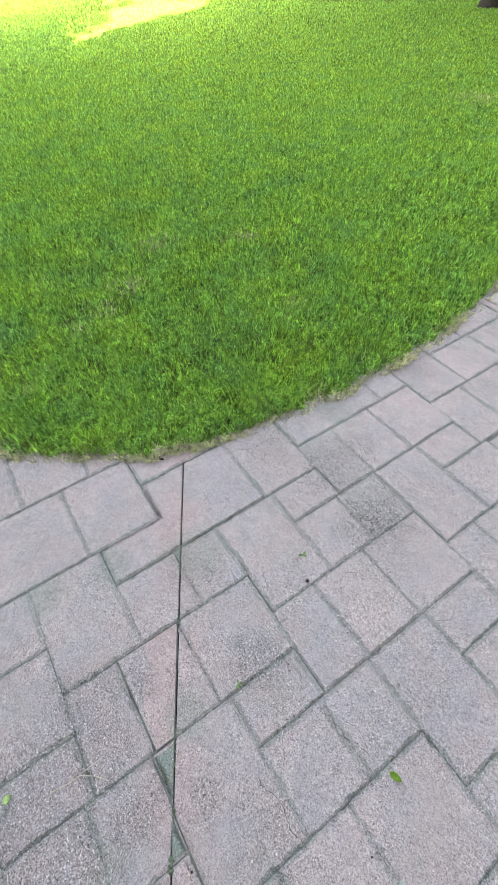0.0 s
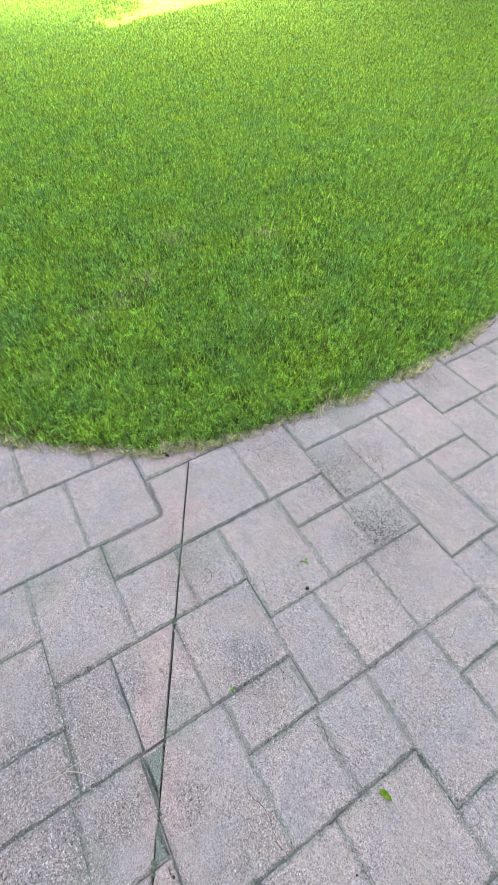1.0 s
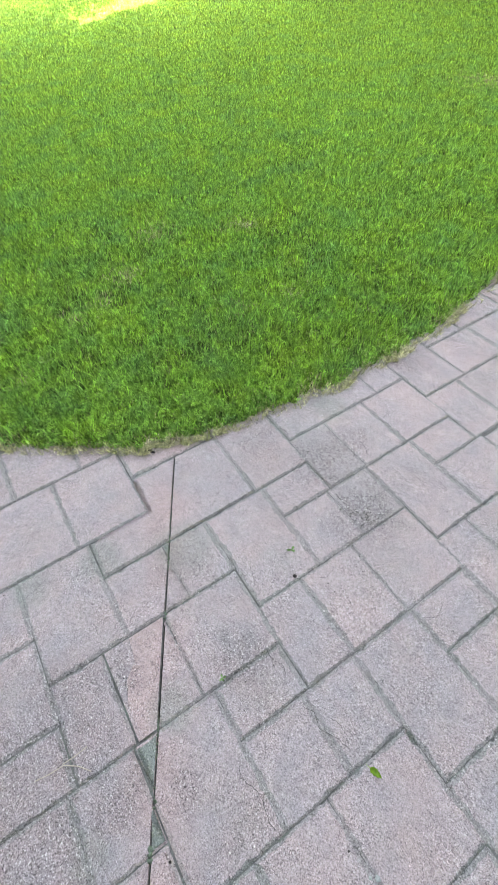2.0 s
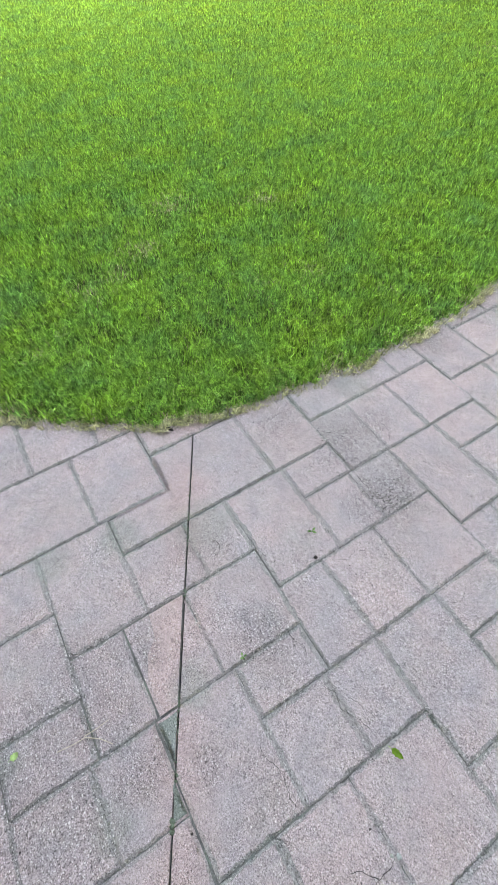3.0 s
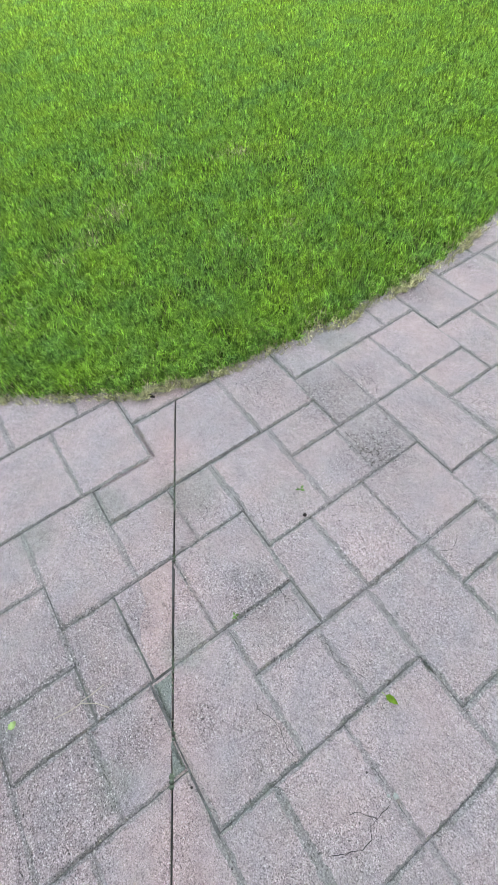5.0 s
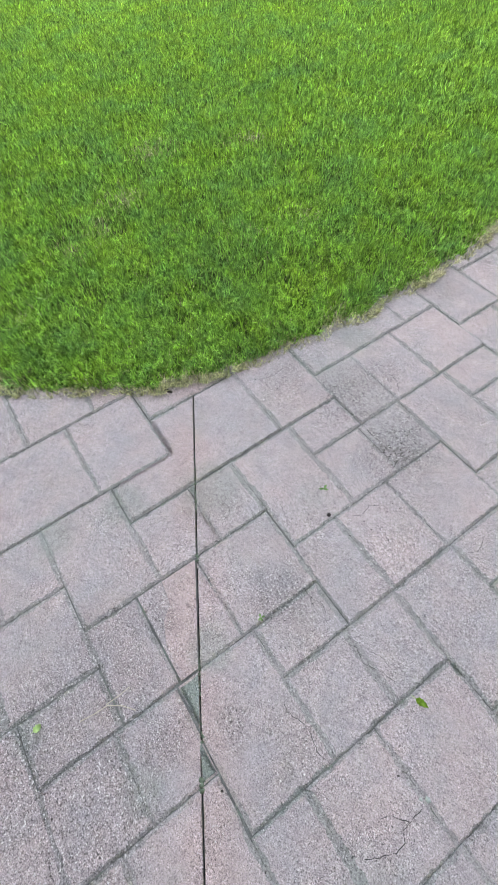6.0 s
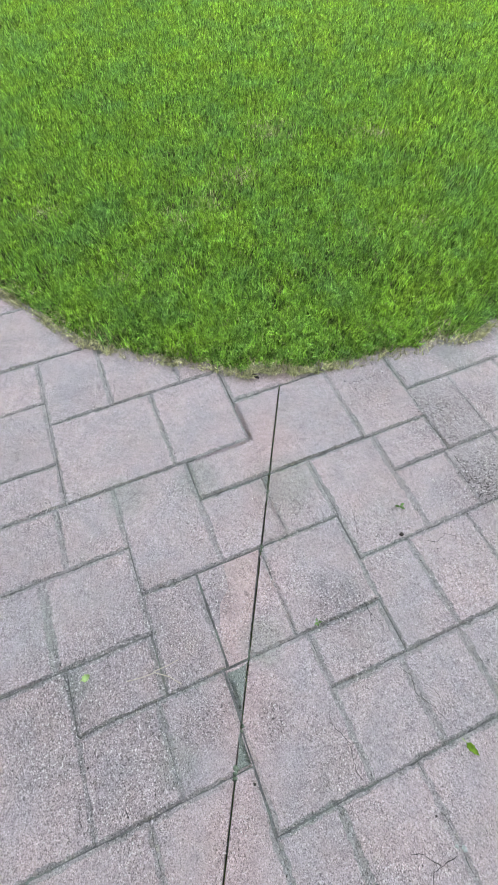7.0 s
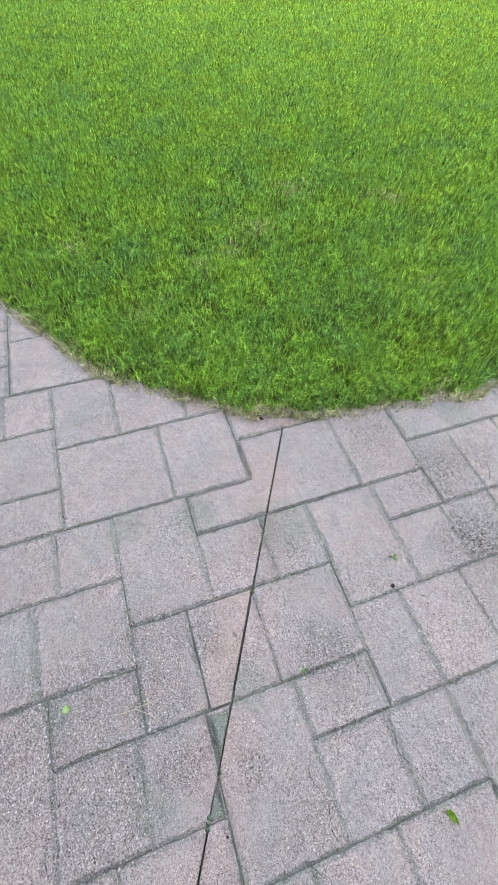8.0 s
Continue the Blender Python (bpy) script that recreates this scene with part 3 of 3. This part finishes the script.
# Unseen dark walls, added to keep low sky light off the far lawn.
wall("wall_west", [(0, 0, (-27.0, -2.4, -0.07)), (0, 9.0, 0), (28.4, 9.0, 0), (28.4, 0, 0)],
     Vector((0, 1, 0)), Vector((-1, 0, 0)), "unseen dark wall added to block low sky light", SKY_BLOCK)
wall("wall_north", [(0, 0, (-27.0, 26.0, -0.07)), (0, 9.0, 0), (28.5, 9.0, 0), (28.5, 0, 0)],
     Vector((1, 0, 0)), Vector((0, 1, 0)), "unseen dark wall added to block low sky light", SKY_BLOCK)


# ---- the tree at the far side of the lawn, and an unseen one added for dapple ----
def tube(points, radii, sides=12, wobble=0.0, seed=1):
    """A closed bark tube along a bent line."""
    r = random.Random(seed)
    verts, faces = [], []
    for p, radius in zip(points, radii):
        for i in range(sides):
            a = 2 * math.pi * i / sides
            q = radius * (1 + r.uniform(-wobble, wobble))
            verts.append((p[0] + q * math.cos(a), p[1] + q * math.sin(a), p[2]))
    for j in range(len(points) - 1):
        for i in range(sides):
            a, b = j * sides + i, j * sides + (i + 1) % sides
            faces.append((a, b, b + sides, a + sides))
    faces.append(tuple(range((len(points) - 1) * sides, len(points) * sides)))
    return verts, faces


def tree(x, y, tall, spread, seed, count):
    r = np.random.RandomState(seed)
    base = tagged(new("tree"), "broad tree with a rough brown trunk and an unseen shading crown", "tree")
    base.location = (x, y, 0.02)
    v, f = tube([(0, 0, -0.08), (0.01, 0, 0.08), (0.02, 0.01, 0.5), (0.05, 0.02, 1.4), (0.02, 0.06, 2.6), (0.0, 0.1, tall * 0.7)],
                [0.36, 0.27, 0.22, 0.20, 0.17, 0.07], 14, 0.08, seed)
    part("trunk", mesh_of("trunk", v, f, BARK, True), base)
    for i in range(6):
        a = i * 1.05 + 0.3
        z = 2.3 + 0.35 * i
        pts = [(0.03 + math.cos(a) * d * spread * 0.8, 0.05 + math.sin(a) * d * spread * 0.8, z + d * (1.2 + 0.2 * i)) for d in (0.0, 0.3, 0.65, 1.0)]
        v, f = tube(pts, [0.09, 0.07, 0.045, 0.015], 8, 0.1, seed + i)
        part("limb", mesh_of("limb", v, f, BARK, True), base)
    d = r.normal(size=(count, 3))
    d /= np.linalg.norm(d, axis=1)[:, None]
    lobes = 0.75 + 0.35 * np.sin(d[:, 0] * 5 + seed) * np.cos(d[:, 1] * 4) + 0.2 * np.sin(d[:, 2] * 7)
    c = d * (r.rand(count) ** 0.4 * lobes)[:, None] * np.array([spread, spread, tall * 0.32]) + np.array([0, 0, tall * 0.63])
    u = r.normal(size=(count, 3))
    u /= np.linalg.norm(u, axis=1)[:, None]
    w = np.cross(u, r.normal(size=(count, 3)))
    w /= np.linalg.norm(w, axis=1)[:, None]
    size = (0.09 + 0.07 * r.rand(count))[:, None]
    quads = np.stack([c - u * size, c + w * size * 0.5, c + u * size, c - w * size * 0.5], 1).reshape(-1, 3)
    part("crown", mesh_of("crown", quads.tolist(), (np.arange(count)[:, None] * 4 + np.arange(4)).tolist(), CANOPY), base, "dense dark green leaves out of view, for shade")
    return base


# Only the trunk's foot shows; the crown is widened to shade the far lawn.
tree(-8.95, 12.75, 12.0, 11.0, 3, 110000)
# Unseen tree behind the wall, added to dapple the sun patch.
dapple_tree = tree(-1.5, -4.6, 13.0, 1.5, 5, 1500)


def bough(parent, line, thick, clumps, seed):
    """An unseen branch along a line of places in the tree's own space, with clumps of leaves for shade."""
    r = np.random.RandomState(seed)
    line = np.array(line)
    v, f = tube([tuple(p) for p in line], list(np.linspace(0.05, 0.015, len(line))), 7, 0.1, seed)
    wood = part("bough", mesh_of("bough", v, f, BARK, True), parent)
    u = r.rand(clumps) * (len(line) - 1)
    i = u.astype(int)
    middle = line[i] + (line[i + 1] - line[i]) * (u - i)[:, None] + r.normal(0, thick, (clumps, 3))
    count = clumps * 70
    c = np.repeat(middle, 70, 0) + r.normal(0, 1, (count, 3)) * np.repeat(0.08 + 0.10 * r.rand(clumps), 70)[:, None]
    a = r.normal(size=(count, 3))
    a /= np.linalg.norm(a, axis=1)[:, None]
    w = np.cross(a, r.normal(size=(count, 3)))
    w /= np.linalg.norm(w, axis=1)[:, None]
    size = (0.07 + 0.06 * r.rand(count))[:, None]
    quads = np.stack([c - a * size, c + w * size * 0.6, c + a * size, c - w * size * 0.6], 1).reshape(-1, 3)
    part("leaves", mesh_of("leaves", quads.tolist(), (np.arange(count)[:, None] * 4 + np.arange(4)).tolist(), CANOPY), wood)


# Branches out of view, placed to break up the sun patch with leaf shade.
bough(dapple_tree, [(0.0, 0.05, 9.6), (0.4, 0.0, 9.95), (1.1, 0.0, 10.15), (2.0, 0.0, 10.25)], 0.10, 13, 21)
bough(dapple_tree, [(0.0, 0.05, 7.6), (0.8, 0.0, 8.0), (1.9, 0.0, 8.1), (3.1, 0.0, 9.8), (5.0, 0.0, 12.3)], 0.30, 34, 22)
bough(dapple_tree, [(0.0, 0.05, 10.4), (0.5, 0.0, 11.1), (0.9, 0.0, 12.0), (1.6, 0.0, 13.2)], 0.30, 12, 23)


# ---- small things lying on the patio ----
def leaf_mesh(name, long, wide, curl, material, notch=0.0):
    """An ovate leaf with a keel, curled along its length, with a short stalk."""
    verts, faces = [], []
    rows = 8
    for i in range(rows + 1):
        t = i / rows
        half = wide * 0.5 * math.sin(math.pi * t ** 0.8) ** 0.8 * (1 - notch * (i % 2))
        z = curl * long * (t - 0.45) ** 2 * 2
        for side in (-1, -0.5, 0, 0.5, 1):
            verts.append((long * (t - 0.5), half * side, z + abs(side) * half * 0.45 + 0.0006))
    for i in range(rows):
        for j in range(4):
            a = i * 5 + j
            faces.append((a, a + 5, a + 6, a + 1))
    n = len(verts)
    x0 = -long * 0.5
    verts += [(x0 + 0.001, -0.0006, verts[2][2]), (x0 + 0.001, 0.0006, verts[2][2]), (x0 - long * 0.28, 0.0004, 0.001), (x0 - long * 0.28, -0.0004, 0.001)]
    faces.append((n, n + 1, n + 2, n + 3))
    return mesh_of(name, verts, faces, material, True)


def resting(ob, x, y, z, turn, tip=0.0):
    ob.matrix_world = pose(x, y, z, tip, 0, turn)
    return ob


resting(tagged(new("leaf", leaf_mesh("leaf", 0.036, 0.020, 0.9, LEAF, 0.25)), "curled fresh green leaf lying on the patio", "leaf"), 0.118, 0.255, 0.0015, 20, 12)
resting(tagged(new("leaf", leaf_mesh("leaf", 0.027, 0.022, 0.6, PALE_LEAF, 0.3)), "pale green leaf lying flat on the patio", "leaf"), -0.420, -0.634, 0.0015, 100)


def stem(name, points, radius, label):
    data = bpy.data.curves.new(name, "CURVE")
    data.dimensions = "3D"
    data.bevel_depth, data.bevel_resolution = radius, 2
    line = data.splines.new("POLY")
    line.points.add(len(points) - 1)
    for p, q in zip(line.points, points):
        p.co = (*q, 1)
    data.materials.append(DRY_STEM)
    return tagged(new(name, data), label, "straw")


stem("straw", [(-0.368, -0.533, 0.003), (-0.361, -0.49, 0.004), (-0.359, -0.454, 0.004), (-0.335, -0.42, 0.004), (-0.305, -0.394, 0.003)], 0.0012, "thin dry straw stalk, bent, on the patio")
stem("straw", [(-0.363, -0.456, 0.0045), (-0.362, -0.42, 0.005), (-0.365, -0.384, 0.003)], 0.0011, "short dry straw stalk on the patio")


def lump(radius, seed, flat=0.55):
    """A small uneven lump."""
    bm = bmesh.new()
    bmesh.ops.create_icosphere(bm, subdivisions=2, radius=radius)
    r = random.Random(seed)
    for v in bm.verts:
        v.co *= 1 + r.uniform(-0.28, 0.28)
        v.co.z *= flat
    return bm


resting(tagged(new("seed_husk", bm_mesh("seed_husk", lump(0.009, 3, 0.5), DEBRIS, True)), "small black seed husk on the patio", "debris"), -1.228, 0.214, 0.004, 30).scale = (2.4, 0.7, 1)
resting(tagged(new("clod", bm_mesh("clod", lump(0.0065, 5), DEBRIS, True)), "dark crumb of earth in a joint", "debris"), -0.437, 0.399, 0.002, 0)
resting(tagged(new("pebble", bm_mesh("pebble", lump(0.0065, 8, 0.6), PEBBLE, True)), "pale grey-green pebble in a joint", "pebble"), 0.272, 0.118, 0.003, 0)
resting(tagged(new("pebble", bm_mesh("pebble", lump(0.004, 9, 0.7), PEBBLE, True)), "pale grey-green pebble in a joint", "pebble"), 0.262, 0.104, 0.003, 0)


def sprout(x, y, size, count, seed, material, label, z=0.0):
    """A weed: a few small leaves round one foot."""
    base = tagged(new("weed"), label, "weed")
    base.location = (x, y, z)
    r = random.Random(seed)
    for i in range(count):
        ob = part("leaf", leaf_mesh("weed_leaf", size * r.uniform(0.7, 1.1), size * 0.42, 0.4, material), base)
        a = 360 / count * i + r.uniform(-25, 25)
        c, d = math.cos(radians(a)), math.sin(radians(a))
        ob.matrix_local = pose(c * size * 0.55, d * size * 0.55, size * 0.22, 0, -22, a)
    return base


sprout(-0.522, 0.446, 0.020, 3, 2, SPRIG, "tiny green weed growing from the patio")
sprout(-0.303, 0.026, 0.014, 4, 4, SPRIG, "small green weed growing in a joint")
sprout(-1.385, 0.463, 0.050, 5, 6, PALE_LEAF, "broad-leaved pale green weed in the lawn", 0.02)
sprout(-2.064, 0.011, 0.050, 5, 7, PALE_LEAF, "broad-leaved pale green weed in the lawn", 0.02)
sprout(-1.705, 0.350, 0.035, 4, 8, PALE_LEAF, "small broad-leaved weed in the lawn", 0.02)

def grains(name, spots, low, high, seed, material, label, category):
    """Many tiny loose grains, thickest round some places of the patio: x, y, spread, count."""
    r = np.random.RandomState(seed)
    x = np.concatenate([r.normal(a, c, m) for a, b, c, m in spots])
    y = np.concatenate([r.normal(b, c, m) for a, b, c, m in spots])
    on = x > edge(y) + 0.006
    x, y = x[on], y[on]
    m = len(x)
    size = low + (high - low) * r.rand(m) ** 2.2
    shape = np.array([(1, 0, 0), (0, 1, 0), (-1, 0, 0), (0, -1, 0), (0, 0, 0.8), (0, 0, -0.3)])
    v = shape[None] * size[:, None, None] * (0.6 + 0.8 * r.rand(m, 6, 1))
    t = r.rand(m) * 6.28
    c, d = np.cos(t)[:, None], np.sin(t)[:, None]
    v = np.stack([v[:, :, 0] * c - v[:, :, 1] * d + x[:, None], v[:, :, 0] * d + v[:, :, 1] * c + y[:, None], v[:, :, 2] + 0.0008], 2)
    f = np.array([(0, 1, 4), (1, 2, 4), (2, 3, 4), (3, 0, 4), (1, 0, 5), (2, 1, 5), (3, 2, 5), (0, 3, 5)])
    f = (np.arange(m)[:, None, None] * 6 + f[None]).reshape(-1, 3)
    return tagged(new(name, mesh_of(name, v.reshape(-1, 3).tolist(), f.tolist(), material)), label, category, kind="stuff")


WORN = ((-0.48, 0.76, 0.09), (-0.55, 0.83, 0.08), (-0.76, 0.80, 0.10), (-0.98, 0.64, 0.08), (-0.36, 0.52, 0.10), (-0.25, 0.35, 0.10), (-0.50, 0.60, 0.08), (-0.30, 0.12, 0.08), (-0.9, 1.0, 0.12))
grains("pale_grains", [(a, b, c, 55) for a, b, c in WORN] + [(-0.5, 0.2, 0.5, 170), (-0.9, -0.1, 0.3, 60)], 0.0008, 0.0030, 31, GRAIN, "pale grains of broken concrete on the patio", "grit")
grains("dark_crumbs", [(-0.455, 0.775, 0.03, 70), (-0.49, 0.74, 0.04, 50), (-1.03, 0.62, 0.04, 40), (-0.80, 0.75, 0.05, 40), (-0.30, 0.10, 0.06, 30), (-0.34, 0.55, 0.06, 30), (-1.12, 0.84, 0.05, 40), (-0.3, -0.4, 0.3, 60)],
       0.0008, 0.0034, 32, DEBRIS, "dark crumbs of earth on the patio", "grit")

# ---- cracks and moss ----
crack_rng = random.Random(4)


def crack(points, wide):
    """A thin crooked crack across the stamped face."""
    line = []
    for p, q in zip(points, points[1:]):
        p, q = Vector(p), Vector(q)
        m = max(2, int((q - p).length / 0.008))
        for i in range(m):
            line.append(p + (q - p) * (i / m) + Vector((crack_rng.uniform(-0.002, 0.002), crack_rng.uniform(-0.002, 0.002))))
    line.append(Vector(points[-1]))
    verts, faces = [], []
    for i, p in enumerate(line):
        d = (line[min(i + 1, len(line) - 1)] - line[max(i - 1, 0)]).normalized()
        w = Vector((-d.y, d.x)) * wide * 0.5 * crack_rng.uniform(0.35, 1.2) * (0.3 if i in (0, len(line) - 1) else 1)
        verts += [(p.x - w.x, p.y - w.y, 0.0016), (p.x + w.x, p.y + w.y, 0.0016)]
    faces = [(2 * i, 2 * i + 2, 2 * i + 3, 2 * i + 1) for i in range(len(line) - 1)]
    return part("crack", mesh_of("crack", verts, faces, CRACK), patio, "fine dark crack")


crack([(0.235, -0.001), (0.245, 0.025), (0.267, 0.041), (0.278, 0.049), (0.276, 0.096)], 0.0018)
crack([(0.278, 0.049), (0.282, 0.027), (0.301, 0.015), (0.299, -0.014), (0.284, -0.052), (0.266, -0.087)], 0.0018)
crack([(-0.104, -0.040), (-0.067, -0.056), (-0.020, -0.033), (0.022, -0.036), (0.046, -0.044), (0.072, -0.036)], 0.0014)
crack([(-0.384, -0.717), (-0.352, -0.712)], 0.0014)
crack([(-0.142, -0.706), (-0.128, -0.712), (-0.098, -0.710)], 0.0014)
crack([(-0.168, -0.502), (-0.172, -0.512), (-0.166, -0.53)], 0.0014)
crack([(-0.570, 0.293), (-0.522, 0.280), (-0.491, 0.268)], 0.0014)
crack([(-0.690, 0.118), (-0.672, 0.138), (-0.652, 0.140), (-0.640, 0.132)], 0.0014)
crack([(-0.835, 0.902), (-0.80, 0.925), (-0.745, 0.925), (-0.70, 0.922)], 0.0014)
crack([(-0.76, 0.99), (-0.72, 0.985), (-0.67, 0.955)], 0.0014)
crack([(-0.44, 0.694), (-0.455, 0.735), (-0.44, 0.78), (-0.455, 0.82)], 0.0018)
crack([(-1.05, 0.56), (-1.035, 0.61), (-1.045, 0.66), (-1.03, 0.70)], 0.0018)

crack([(-0.62, 0.735), (-0.58, 0.728), (-0.54, 0.738), (-0.50, 0.728)], 0.0022)
crack([(-0.50, 0.728), (-0.485, 0.75), (-0.47, 0.742), (-0.452, 0.765)], 0.0028)
crack([(-0.475, 0.742), (-0.462, 0.775), (-0.468, 0.80)], 0.0020)
crack([(-0.445, 0.805), (-0.438, 0.835), (-0.45, 0.86)], 0.0016)
crack([(-0.69, 0.735), (-0.665, 0.75), (-0.655, 0.79)], 0.0018)
crack([(-1.02, 0.75), (-0.98, 0.762), (-0.955, 0.748)], 0.0018)
crack([(-0.39, 0.46), (-0.37, 0.49), (-0.385, 0.53), (-0.36, 0.56)], 0.0014)
crack([(-0.30, 0.185), (-0.26, 0.18), (-0.235, 0.20), (-0.20, 0.19)], 0.0014)
crack([(-0.115, 0.18), (-0.08, 0.205), (-0.04, 0.19), (0.0, 0.215), (0.05, 0.235)], 0.0014)
crack([(-0.05, 0.23), (-0.02, 0.245), (0.03, 0.24)], 0.0011)
crack([(-0.095, 0.66), (-0.07, 0.70), (-0.085, 0.74)], 0.0014)
crack([(-0.08, 0.42), (-0.04, 0.405), (-0.01, 0.415)], 0.0018)


def mossy(x, y, length, count, seed, thick=0.0034):
    """A cushion of moss grown along the cut or in a corner."""
    r = random.Random(seed)
    bm = bmesh.new()
    for i in range(count):
        t = r.uniform(-0.5, 0.5) * length
        c = Vector((x, y)) + CUT_D * t + CUT_N * r.gauss(0, 0.0025)
        size = thick * r.uniform(0.5, 1.2)
        made = bmesh.ops.create_icosphere(bm, subdivisions=1, radius=size)
        for v in made["verts"]:
            v.co *= 1 + r.uniform(-0.3, 0.3)
            v.co.z *= 0.5
            v.co += Vector((c.x, c.y, -0.0012))
    return part("moss", bm_mesh("moss", bm, MOSS, True), patio, "grey-green moss in the saw cut")


mossy(-0.872, 0.128, 0.05, 14, 1)
mossy(-0.79, 0.083, 0.08, 22, 2)
mossy(-0.735, 0.055, 0.07, 20, 3)
mossy(-0.572, -0.039, 0.03, 14, 4)
mossy(-0.300, -0.193, 0.05, 16, 5)
mossy(-0.245, -0.222, 0.06, 12, 6)
mossy(-0.155, -0.273, 0.05, 14, 7)
mossy(-0.062, -0.327, 0.03, 18, 8, 0.006)
stone([Vector(p) for p in ((0.094, 0.374), (0.140, 0.388), (0.132, 0.400), (0.098, 0.402))], FILL, 0.014, 0.002).name = "mortar_fill"
